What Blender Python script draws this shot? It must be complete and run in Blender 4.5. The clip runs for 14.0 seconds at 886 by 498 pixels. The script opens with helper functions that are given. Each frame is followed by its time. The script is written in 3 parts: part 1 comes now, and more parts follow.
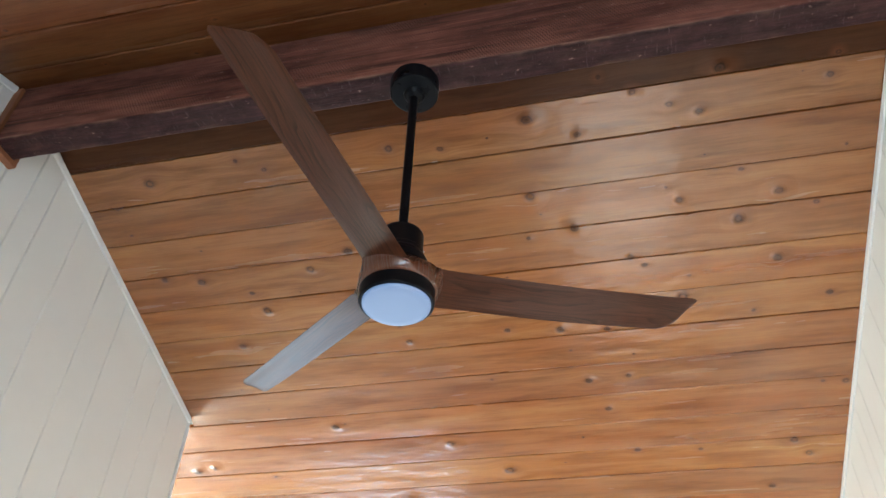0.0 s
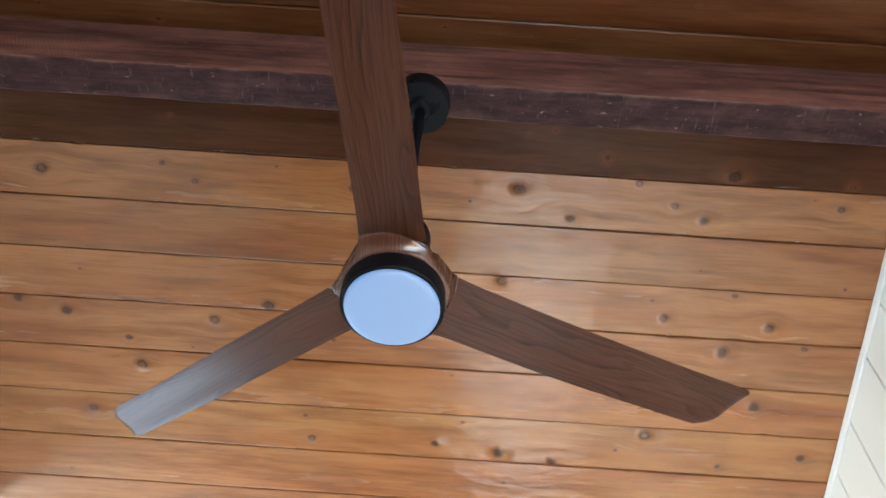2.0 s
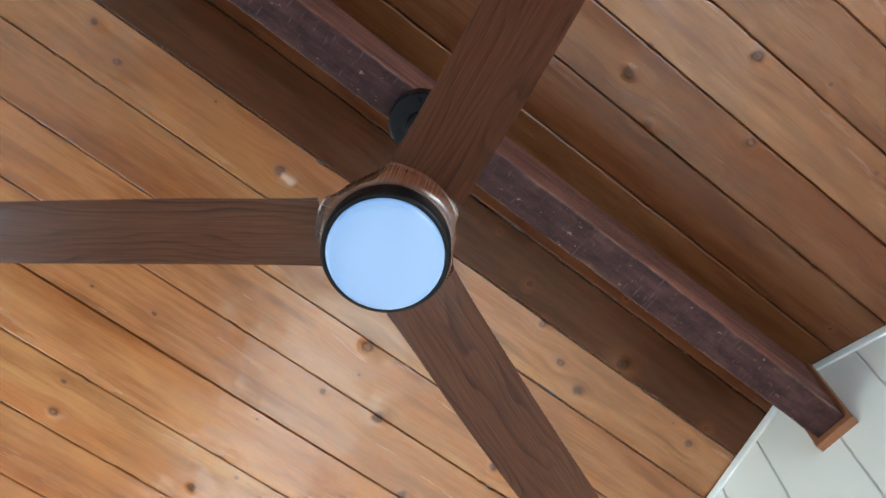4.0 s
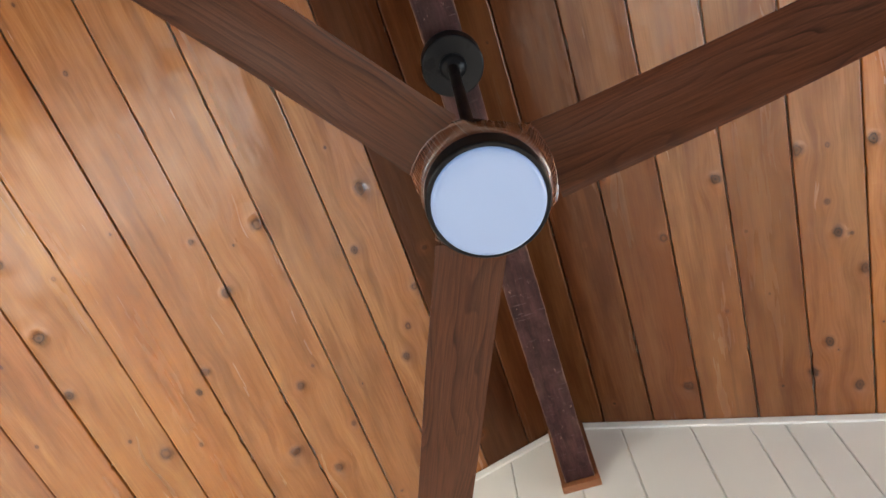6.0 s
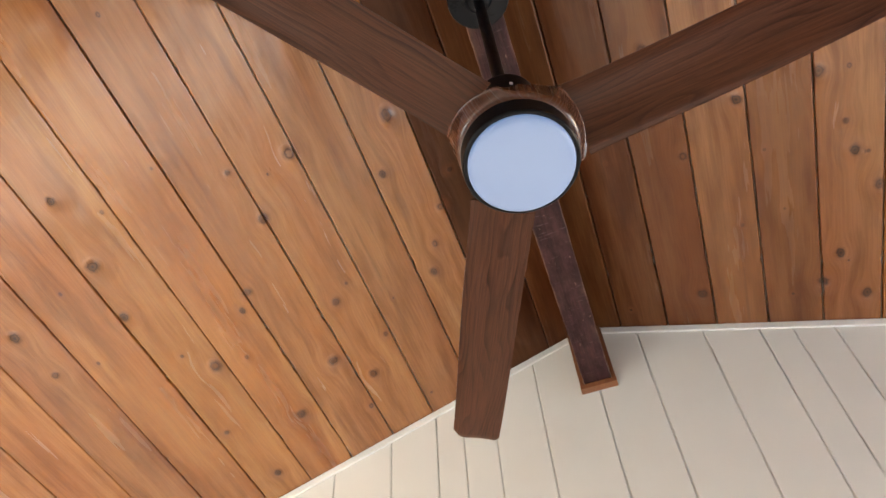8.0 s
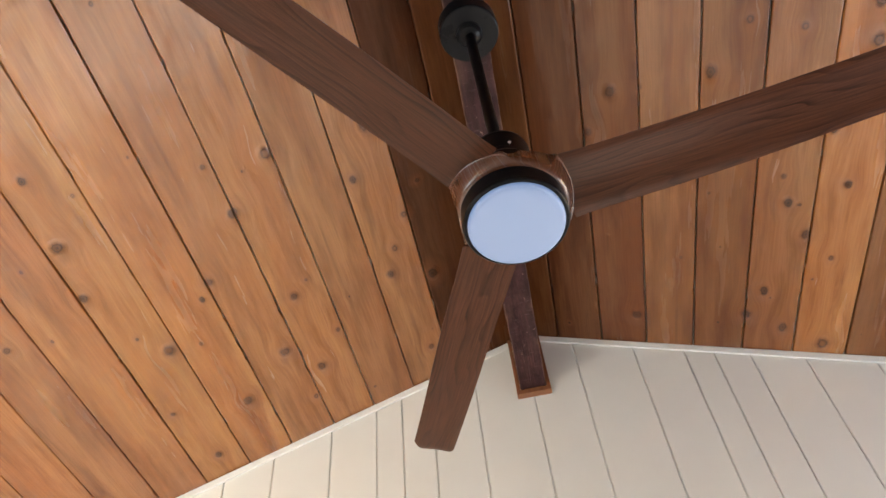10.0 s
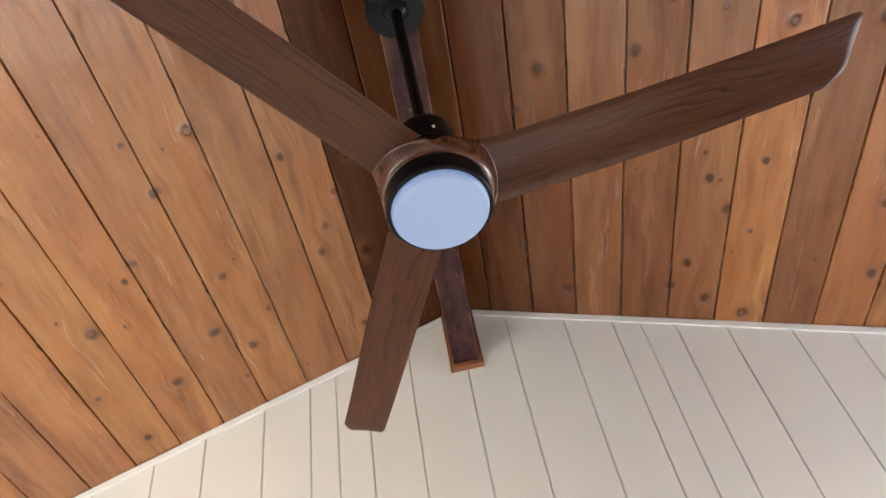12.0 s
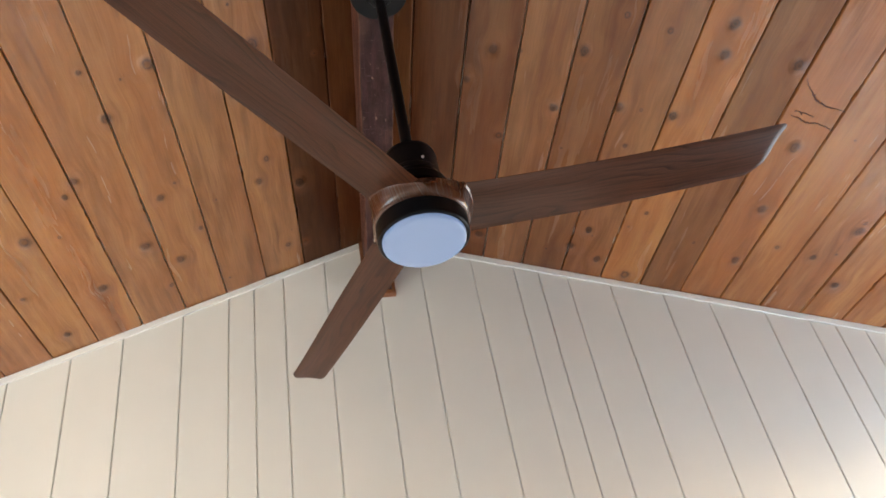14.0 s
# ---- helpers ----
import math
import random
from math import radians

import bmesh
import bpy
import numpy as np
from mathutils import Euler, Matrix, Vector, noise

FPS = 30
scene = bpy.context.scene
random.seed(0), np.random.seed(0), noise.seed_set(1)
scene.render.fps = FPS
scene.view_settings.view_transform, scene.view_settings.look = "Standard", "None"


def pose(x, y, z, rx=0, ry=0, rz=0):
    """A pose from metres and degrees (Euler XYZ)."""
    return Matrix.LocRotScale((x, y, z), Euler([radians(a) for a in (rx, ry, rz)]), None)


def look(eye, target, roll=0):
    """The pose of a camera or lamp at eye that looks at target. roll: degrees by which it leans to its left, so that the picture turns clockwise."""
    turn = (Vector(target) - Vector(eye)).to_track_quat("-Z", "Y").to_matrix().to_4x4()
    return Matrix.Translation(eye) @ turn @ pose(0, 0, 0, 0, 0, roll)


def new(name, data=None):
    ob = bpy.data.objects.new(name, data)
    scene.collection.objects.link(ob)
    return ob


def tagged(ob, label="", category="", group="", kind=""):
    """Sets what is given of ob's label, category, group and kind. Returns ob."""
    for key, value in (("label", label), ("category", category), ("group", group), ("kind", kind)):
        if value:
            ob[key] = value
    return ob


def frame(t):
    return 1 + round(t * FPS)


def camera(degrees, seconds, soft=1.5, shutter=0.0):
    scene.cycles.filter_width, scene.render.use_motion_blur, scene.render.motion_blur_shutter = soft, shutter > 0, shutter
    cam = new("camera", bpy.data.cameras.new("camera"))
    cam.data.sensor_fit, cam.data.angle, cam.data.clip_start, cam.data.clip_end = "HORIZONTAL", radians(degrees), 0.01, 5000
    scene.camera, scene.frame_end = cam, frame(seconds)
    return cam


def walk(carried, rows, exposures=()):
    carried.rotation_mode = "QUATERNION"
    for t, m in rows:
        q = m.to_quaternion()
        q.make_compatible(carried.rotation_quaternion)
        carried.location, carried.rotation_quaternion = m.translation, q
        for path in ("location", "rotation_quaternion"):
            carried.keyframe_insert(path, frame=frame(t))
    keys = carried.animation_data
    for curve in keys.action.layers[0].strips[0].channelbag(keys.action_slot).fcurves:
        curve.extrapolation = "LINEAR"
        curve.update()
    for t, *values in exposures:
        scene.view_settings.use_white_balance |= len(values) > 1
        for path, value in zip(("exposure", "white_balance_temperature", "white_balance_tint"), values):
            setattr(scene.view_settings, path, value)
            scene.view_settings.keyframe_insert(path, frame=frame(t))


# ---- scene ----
# Camera. The origin of the plan lies under the fan; the floor is z = 0.
cam = camera(61.84, 14.0, shutter=0.3)
LAMP_Z = 2.5  # height of the fan's light over the floor
ROWS = [
    (0, 0.4498, -1.3753, -1.0294, 129.96, -1.64, 12.51),
    (0.5, 0.3188, -1.2868, -1.0038, 132.21, -1.23, 9.24),
    (1, 0.1411, -1.1671, -0.9899, 135.04, -1.18, 6.2),
    (1.5, 0.1076, -1.0069, -0.9924, 138.99, -1.61, 2.62),
    (2, 0.0796, -0.8341, -0.9676, 144.12, -2.13, -3.07),
    (2.2, 0.0762, -0.7842, -0.9637, 145.72, -2.5, -5.59),
    (4.3, -0.1901, -0.3327, -0.9424, 157.84, -1.3, -42.92),
    (4.5, -0.207, -0.2955, -0.9469, 157.9, -0.87, -46.89),
    (5, -0.2782, -0.1716, -0.9492, 157.16, 1.97, -58.33),
    (5.5, -0.3857, -0.0257, -0.9548, 155.03, 2.77, -67.54),
    (6, -0.4439, -0.0176, -0.9598, 152.46, 3.06, -72.46),
    (6.5, -0.4283, -0.1196, -0.9626, 149.76, 2.73, -72.97),
    (7, -0.4392, -0.1272, -0.977, 147.97, 2.38, -71.13),
    (7.5, -0.4762, -0.1378, -0.9938, 146.19, 0.43, -68.78),
    (7.7, -0.5219, -0.0764, -0.9833, 145.22, 1.16, -69.36),
    (9.8, -0.7726, 0.0588, -0.978, 140.53, 4.09, -79.14),
    (10, -0.7742, 0.0461, -0.982, 141.03, 4.2, -78.71),
    (10.5, -0.7639, 0.0148, -0.9782, 141.12, 5.52, -77.99),
    (11, -0.7697, 0.0106, -0.9758, 140.59, 6.58, -77.67),
    (11.5, -0.7638, 0.0058, -0.9661, 139.76, 7.65, -79.09),
    (12, -0.79, 0.016, -0.9564, 138.17, 8.26, -81.31),
    (12.5, -0.8513, 0.0836, -0.9525, 135.85, 9.02, -84.96),
    (13, -0.9969, 0.1584, -0.8643, 132.12, 9.49, -88.69),
    (13.5, -1.086, 0.1807, -0.8356, 129.2, 9.47, -91.55),
    (14, -1.1501, 0.1747, -0.8528, 125.89, 9.34, -93.51),
]
EXPOSURES = [
    (0.0, 4.35, 5900, 5), (1.0, 4.48, 5800, 5), (2.0, 4.68, 5600, 2), (4.3, 4.9, 5450, -3), (5.0, 4.9, 5450, -4), (6.0, 4.68, 6700, 11), (7.5, 4.63, 6850, 13),
    (10.0, 4.6, 6800, 13), (12.0, 4.55, 6650, 13), (14.0, 4.33, 6550, 11),
]
walk(cam, [(t, pose(x, y, LAMP_Z + z, rx, ry, rz)) for t, x, y, z, rx, ry, rz in ROWS], EXPOSURES)

# ---- plan ----
RIDGE_N, SLOPE_N = LAMP_Z + 1.146, 0.3425   # ceiling on the +y side: z = RIDGE_N - SLOPE_N * y
RIDGE_S, SLOPE_S = LAMP_Z + 1.150, 0.351    # ceiling on the -y side: z = RIDGE_S + SLOPE_S * y
EAST, WEST = 1.484, -1.500                  # faces of the slope trim on the two gable walls
NORTH, SOUTH = 3.3, -2.7
CORNER_Y = 1.55                             # the west wall ends here; an alcove opens beyond
ALCOVE_X = -3.4
BEAM_Y0, BEAM_Y1, BEAM_Z = -0.047, 0.052, LAMP_Z + 0.854


def ceiling_z(y):
    return RIDGE_N - SLOPE_N * y if y > 0 else RIDGE_S + SLOPE_S * y


# ---- light ----
world = bpy.data.worlds.new("world")
scene.world = world
world.use_nodes = True
sky = world.node_tree.nodes.new("ShaderNodeTexSky")
sky.sky_type = "NISHITA"
sky.sun_disc = False
sky.sun_elevation = radians(22)
sky.sun_rotation = radians(180)
world.node_tree.links.new(sky.outputs[0], world.node_tree.nodes["Background"].inputs[0])
world.node_tree.nodes["Background"].inputs[1].default_value = 0.1


def area_lamp(name, eye, target, sx, sy, watts, colour):
    data = bpy.data.lights.new(name, "AREA")
    data.shape, data.size, data.size_y, data.energy, data.color = "RECTANGLE", sx, sy, watts, colour
    ob = new(name, data)
    ob.matrix_world = look(eye, target)
    return ob


sun = new("sun", bpy.data.lights.new("sun", "SUN"))
sun.data.energy, sun.data.angle, sun.data.color = 5.0, radians(0.6), (1.0, 0.97, 0.93)
sun.matrix_world = look((0.68, -8.2, 3.49), (0.60, 0.45, 0.0))
DAY = (0.74, 0.87, 1.0)
area_lamp("daylight_north", (-1.3, NORTH - 0.02, 1.55), (-1.3, 0, 1.55), 1.2, 1.0, 1.35, DAY)
area_lamp("daylight_alcove", (ALCOVE_X + 0.02, 2.4, 1.35), (0, 2.4, 1.35), 1.2, 1.5, 7.0, (1.0, 0.97, 0.82))
area_lamp("daylight_south", (0.85, SOUTH + 0.02, 1.45), (0.85, 0, 1.45), 0.85, 1.6, 2.2, DAY)


# ---- materials ----
class Nodes:
    """A principled material and short ways to add nodes to it."""

    def __init__(self, name):
        self.m = bpy.data.materials.new(name)
        self.m.use_nodes = True
        self.t = self.m.node_tree
        self.p = self.t.nodes["Principled BSDF"]

    def put(self, socket, value):
        if isinstance(value, bpy.types.NodeSocket):
            self.t.links.new(value, socket)
        elif value is not None:
            socket.default_value = value
        return socket

    def add(self, kind, out=0, **inputs):
        n = self.t.nodes.new(kind)
        for key, value in inputs.items():
            self.put(n.inputs[int(key[1:])] if key[0] == "i" and key[1:].isdigit() else n.inputs[key.replace("_", " ")], value)
        return n.outputs[out]

    def math(self, op, a, b=None, c=None, clamp=False):
        n = self.t.nodes.new("ShaderNodeMath")
        n.operation, n.use_clamp = op, clamp
        for i, v in enumerate((a, b, c)):
            self.put(n.inputs[i], v)
        return n.outputs[0]

    def noise(self, vec, scale, detail=4.0, rough=0.55, distort=0.0):
        return self.add("ShaderNodeTexNoise", 0, Vector=vec, Scale=scale, Detail=detail, Roughness=rough, Distortion=distort)

    def stretch(self, vec, x, y, z):
        n = self.t.nodes.new("ShaderNodeMapping")
        self.put(n.inputs[0], vec)
        n.inputs["Scale"].default_value = (x, y, z)
        return n.outputs[0]

    def ramp(self, fac, *stops):
        n = self.t.nodes.new("ShaderNodeValToRGB")
        self.put(n.inputs[0], fac)
        e = n.color_ramp.elements
        while len(e) < len(stops):
            e.new(0.5)
        for el, (pos, c) in zip(e, stops):
            el.position = pos
            el.color = (*c, 1) if isinstance(c, tuple) else (c, c, c, 1)
        return n.outputs[0]

    def mix(self, fac, a, b, mode="MIX"):
        n = self.t.nodes.new("ShaderNodeMix")
        n.data_type, n.blend_type = "RGBA", mode
        self.put(n.inputs[0], fac)
        self.put(n.inputs[6], (*a, 1) if isinstance(a, tuple) else a)
        self.put(n.inputs[7], (*b, 1) if isinstance(b, tuple) else b)
        return n.outputs[2]

    def hsv(self, colour, hue=0.5, sat=1.0, val=1.0):
        n = self.t.nodes.new("ShaderNodeHueSaturation")
        for key, v in (("Hue", hue), ("Saturation", sat), ("Value", val), ("Color", colour)):
            self.put(n.inputs[key], v)
        return n.outputs[0]

    def bump(self, height, strength, distance, normal=None):
        n = self.t.nodes.new("ShaderNodeBump")
        n.inputs["Strength"].default_value, n.inputs["Distance"].default_value = strength, distance
        self.put(n.inputs["Height"], height)
        self.put(n.inputs["Normal"], normal)
        return n.outputs[0]

    def attribute(self, name, out="Vector"):
        n = self.t.nodes.new("ShaderNodeAttribute")
        n.attribute_name = name
        return n.outputs[out]

    def coords(self, out="Object"):
        return self.t.nodes.new("ShaderNodeTexCoord").outputs[out]

    def finish(self, **inputs):
        for key, value in inputs.items():
            self.put(self.p.inputs[key.replace("_", " ")], (*value, 1) if isinstance(value, tuple) and len(value) == 3 else value)
        return self.m


def cedar_material():
    """Varnished knotty boards; the mesh carries the run of the grain and the place of the knots."""
    k = Nodes("varnished_knotty_pine")
    grain, knot, heart = k.attribute("grain"), k.attribute("knot", "Fac"), k.attribute("heart")
    rnd = k.t.nodes.new("ShaderNodeNewGeometry").outputs["Random Per Island"]
    broad = k.noise(k.stretch(grain, 0.9, 9, 1), 1.0, 3, 0.5)
    patchy = k.noise(k.stretch(grain, 2.6, 22, 1), 1.0, 4, 0.6)
    warp = k.math("MULTIPLY_ADD", k.noise(k.stretch(grain, 0.55, 4, 1), 1.0, 2, 0.5), 0.13, k.attribute("ring", "Fac"))
    ring = k.math("FRACT", k.math("MULTIPLY", warp, 48.0))
    flame, sort = k.attribute("flame", "Fac"), k.attribute("sort", "Fac")
    rings = k.ramp(ring, (0.0, 0.1), (0.55, 0.35), (0.93, 1.0), (1.0, 0.1))
    faint = k.ramp(k.noise(k.stretch(grain, 0.8, 7, 1), 2.1, 2, 0.5), (0.38, 0.15), (0.66, 1.0))
    rings = k.math("MULTIPLY", k.math("MULTIPLY", rings, k.math("MAXIMUM", faint, k.math("MULTIPLY_ADD", flame, 1.6, -0.8))), flame)
    fibre = k.noise(k.stretch(grain, 5, 240, 1), 1.0, 4, 0.65)
    base = k.mix(rings, (0.47, 0.218, 0.088), (0.27, 0.100, 0.034))
    base = k.mix(k.ramp(broad, (0.36, 0.0), (0.64, 0.9)), base, (0.57, 0.310, 0.135))
    base = k.mix(k.math("MULTIPLY", k.ramp(patchy, (0.44, 0.0), (0.66, 1.0)), 0.55), base, (0.21, 0.074, 0.024))
    base = k.mix(k.math("MULTIPLY", k.ramp(fibre, (0.38, 1.0), (0.58, 0.0)), 0.22), base, (0.16, 0.052, 0.017))
    arcs = k.math("MULTIPLY", rings, k.ramp(flame, (0.85, 0.0), (0.95, 0.8)))
    base = k.mix(arcs, base, (0.11, 0.036, 0.013))
    # resin stains and dark streaks
    stain = k.noise(k.stretch(grain, 1.6, 18, 1), 1.3, 5, 0.6, 0.6)
    base = k.mix(k.math("MULTIPLY", k.ramp(stain, (0.58, 0.0), (0.76, 1.0)), 0.45), base, (0.13, 0.044, 0.018))
    fleck = k.ramp(k.noise(k.stretch(grain, 14, 90, 1), 1.0, 3, 0.7), (0.70, 0.0), (0.78, 1.0))
    base = k.mix(k.math("MULTIPLY", fleck, 0.30), base, (0.10, 0.036, 0.016))
    # one tone for each board, the beam's shade painted into those beside the ridge
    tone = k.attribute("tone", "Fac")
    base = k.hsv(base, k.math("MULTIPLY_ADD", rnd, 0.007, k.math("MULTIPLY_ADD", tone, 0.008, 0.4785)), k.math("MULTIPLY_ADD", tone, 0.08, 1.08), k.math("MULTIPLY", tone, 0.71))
    # knots: dark heart, darker rim, ruddy halo drawn out along the grain
    wobble = k.math("MULTIPLY_ADD", k.noise(k.coords(), 60, 3, 0.6), 1.4, -0.70)
    flat = k.add("ShaderNodeVectorMath", 0, i0=heart, i1=(1.0, 1.0, 0.0))
    flat.node.operation = "MULTIPLY"
    size = k.add("ShaderNodeVectorMath", 1, i0=flat)
    size.node.operation = "LENGTH"
    away = k.math("ADD", k.math("MAXIMUM", size, k.math("SUBTRACT", knot, 0.6)), wobble)
    long_halo = k.ramp(k.math("DIVIDE", knot, 8.0), (0.10, 1.0), (0.30, 0.42), (0.70, 0.0))
    halo = k.math("MULTIPLY", long_halo, k.ramp(patchy, (0.30, 0.35), (0.65, 1.0)))
    base = k.mix(k.math("MULTIPLY", halo, 0.72), base, (0.23, 0.078, 0.028))
    core = k.ramp(k.math("DIVIDE", away, 4.0), (0.02, 0.95), (0.10, 0.74), (0.18, 0.70), (0.24, 0.95), (0.32, 0.45), (0.48, 0.0))
    eye = k.ramp(k.math("DIVIDE", away, 4.0), (0.05, 0.75), (0.19, 0.0))
    core = k.math("SUBTRACT", core, k.math("MULTIPLY", eye, k.ramp(sort, (0.55, 0.0), (0.75, 0.7))), clamp=True)
    core = k.math("MULTIPLY", core, k.ramp(sort, (0.0, 1.0), (0.5, 0.88)))
    base = k.mix(core, base, k.ramp(sort, (0.10, (0.022, 0.010, 0.006)), (0.45, (0.042, 0.017, 0.010)), (0.70, (0.032, 0.013, 0.008))))
    wave = k.noise(k.stretch(grain, 3.0, 14, 1), 1.0, 2, 0.5)
    girth = k.math("MINIMUM", k.add("ShaderNodeSeparateXYZ", 2, Vector=heart), 1.0)
    height = k.math("MULTIPLY_ADD", k.math("MULTIPLY", long_halo, girth), 0.7, k.math("MULTIPLY", wave, 0.5))
    normal = k.bump(height, 1.0, 0.014)
    normal = k.bump(k.math("MULTIPLY_ADD", fibre, 0.5, k.math("MULTIPLY", rings, 0.25)), 0.25, 0.0012, normal)
    gloss = k.ramp(k.noise(k.stretch(grain, 2, 10, 1), 1.7, 3), (0.3, 0.36), (0.7, 0.50))
    varnish = k.ramp(k.noise(k.stretch(grain, 1.1, 14, 1), 1.0, 4, 0.6), (0.34, 0.19), (0.68, 0.29))
    ripple = k.noise(k.stretch(grain, 7, 17, 1), 1.0, 2, 0.5)
    film = k.math("MULTIPLY_ADD", k.math("MULTIPLY", k.math("POWER", long_halo, 2.2), girth), 0.36, k.math("MULTIPLY", ripple, 0.55))
    film = k.bump(k.math("MULTIPLY_ADD", fibre, 0.012, film), 1.0, 0.010)
    return k.finish(Base_Color=base, Roughness=gloss, Normal=normal, Specular_IOR_Level=0.10, Coat_Weight=k.math("MULTIPLY", k.math("MULTIPLY_ADD", core, -0.7, 1.0), k.ramp(tone, (0.3, 0.1), (0.8, 1.0))), Coat_IOR=1.72, Coat_Roughness=varnish, Coat_Normal=film)


def beam_material():
    """Rough-sawn beam, red-brown stain with curved saw marks and chafed spots; shade is painted on its underside."""
    k = Nodes("rough_sawn_beam")
    obj = k.coords()
    fibre = k.noise(k.stretch(obj, 4, 90, 90), 1.0, 5, 0.65)
    blotch = k.noise(k.stretch(obj, 3, 7, 7), 1.4, 5, 0.6)
    base = k.mix(k.ramp(blotch, (0.34, 0.0), (0.68, 1.0)), (0.30, 0.118, 0.080), (0.085, 0.029, 0.023))
    base = k.mix(k.math("MULTIPLY", k.ramp(fibre, (0.40, 1.0), (0.60, 0.0)), 0.40), base, (0.060, 0.022, 0.018))
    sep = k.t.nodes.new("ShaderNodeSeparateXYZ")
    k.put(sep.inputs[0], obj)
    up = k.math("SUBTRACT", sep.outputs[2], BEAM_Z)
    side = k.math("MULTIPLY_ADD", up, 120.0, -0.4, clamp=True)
    # the underside's shade is put into its colour, darker than the sides
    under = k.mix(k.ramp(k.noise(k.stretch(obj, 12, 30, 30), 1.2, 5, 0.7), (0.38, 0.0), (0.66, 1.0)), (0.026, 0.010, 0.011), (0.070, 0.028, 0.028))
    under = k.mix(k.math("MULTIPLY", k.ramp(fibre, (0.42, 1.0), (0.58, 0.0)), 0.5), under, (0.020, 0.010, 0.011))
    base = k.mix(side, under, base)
    worn = k.math("SUBTRACT", 1.0, k.math("MULTIPLY", k.math("ABSOLUTE", k.math("SUBTRACT", up, 0.006)), 160.0), clamp=True)
    worn = k.math("MULTIPLY", worn, k.ramp(k.noise(k.stretch(obj, 9, 20, 20), 1.0, 4), (0.38, 0.0), (0.60, 0.8)))
    base = k.mix(worn, base, (0.34, 0.19, 0.13))
    streak = k.noise(k.stretch(obj, 1.2, 26, 26), 1.0, 5, 0.65, 0.5)
    base = k.mix(k.math("MULTIPLY", k.math("MULTIPLY", k.ramp(streak, (0.50, 0.0), (0.64, 1.0)), 0.75), side), base, (0.030, 0.011, 0.010))
    base = k.mix(k.math("MULTIPLY", k.math("MULTIPLY", k.ramp(streak, (0.34, 1.0), (0.46, 0.0)), 0.45), side), base, (0.27, 0.120, 0.080))
    jitter = k.math("MULTIPLY_ADD", k.noise(k.stretch(obj, 18, 30, 30), 1.0, 4, 0.6), 0.016, sep.outputs[0])
    saw_a = k.math("SINE", k.math("MULTIPLY", k.math("MULTIPLY_ADD", up, 0.55, jitter), 610.0))
    saw_b = k.math("SINE", k.math("MULTIPLY", k.math("MULTIPLY_ADD", up, -0.80, jitter), 470.0))
    patch = k.ramp(k.noise(k.stretch(obj, 1.9, 8, 8), 1.5, 5, 0.65), (0.46, 0.0), (0.62, 1.0))
    teeth = k.math("MULTIPLY_ADD", k.math("MULTIPLY", k.math("MULTIPLY_ADD", saw_b, 0.5, 0.5), saw_a), 0.5, 0.5, clamp=True)
    saw = k.math("MULTIPLY", k.math("MULTIPLY", teeth, patch), side)
    base = k.mix(k.math("MULTIPLY", saw, 0.62), base, (0.33, 0.150, 0.100))
    nick = k.ramp(k.noise(k.stretch(obj, 150, 22, 22), 1.0, 3, 0.6), (0.62, 0.0), (0.72, 1.0))
    base = k.mix(k.math("MULTIPLY", k.math("MULTIPLY", nick, 0.45), k.math("SUBTRACT", 1.0, side)), base, (0.16, 0.105, 0.105))
    chips = k.ramp(k.noise(k.stretch(obj, 30, 70, 70), 1.0, 3, 0.7), (0.66, 0.0), (0.72, 1.0))
    base = k.mix(k.math("MULTIPLY", chips, 0.6), base, (0.34, 0.22, 0.18))
    height = k.math("MULTIPLY_ADD", saw, 0.7, k.math("MULTIPLY", fibre, 0.9))
    return k.finish(Base_Color=base, Roughness=0.55, Specular_IOR_Level=0.13, Normal=k.bump(height, 1.0, 0.004))


def walnut_material(name, light, gloss=0.37, sheen=0.24, coat=0.16, coat_rough=0.27, figure=1.0):
    """Walnut-grained blade finish; the grain runs along the blade."""
    k = Nodes(name)
    vec = k.attribute("grain")
    warp = k.math("MULTIPLY_ADD", k.noise(k.stretch(vec, 2.6, 13, 1), 1.0, 2, 0.45), 0.13, k.add("ShaderNodeSeparateXYZ", 1, Vector=vec))
    ring = k.math("FRACT", k.math("MULTIPLY", warp, 70.0))
    rings = k.math("MULTIPLY", k.ramp(ring, (0.0, 0.1), (0.55, 0.3), (0.92, 1.0), (1.0, 0.1)), k.ramp(k.noise(k.stretch(vec, 3, 30, 1), 1.3, 2), (0.34, 0.2), (0.62, 1.0)))
    rings = k.math("MULTIPLY", rings, figure)
    fibre = k.noise(k.stretch(vec, 9, 420, 1), 1.0, 4, 0.7)
    broad = k.noise(k.stretch(vec, 2.5, 26, 1), 1.0, 3, 0.5)
    base = k.mix(rings, (0.208 * light, 0.067 * light, 0.031 * light), (0.045 * light, 0.015 * light, 0.007 * light))
    base = k.mix(k.math("MULTIPLY", k.ramp(broad, (0.38, 0.0), (0.66, 1.0)), 0.55), base, (0.222 * light, 0.084 * light, 0.043 * light))
    base = k.mix(k.math("MULTIPLY", k.ramp(fibre, (0.40, 1.0), (0.58, 0.0)), 0.45), base, (0.048 * light, 0.017 * light, 0.010 * light))
    rough = k.ramp(fibre, (0.3, gloss + 0.05), (0.7, gloss - 0.05))
    return k.finish(Base_Color=base, Roughness=rough, Specular_IOR_Level=sheen, Coat_Weight=coat, Coat_Roughness=coat_rough, Normal=k.bump(k.math("MULTIPLY_ADD", rings, 0.3, fibre), 0.15, 0.0006))


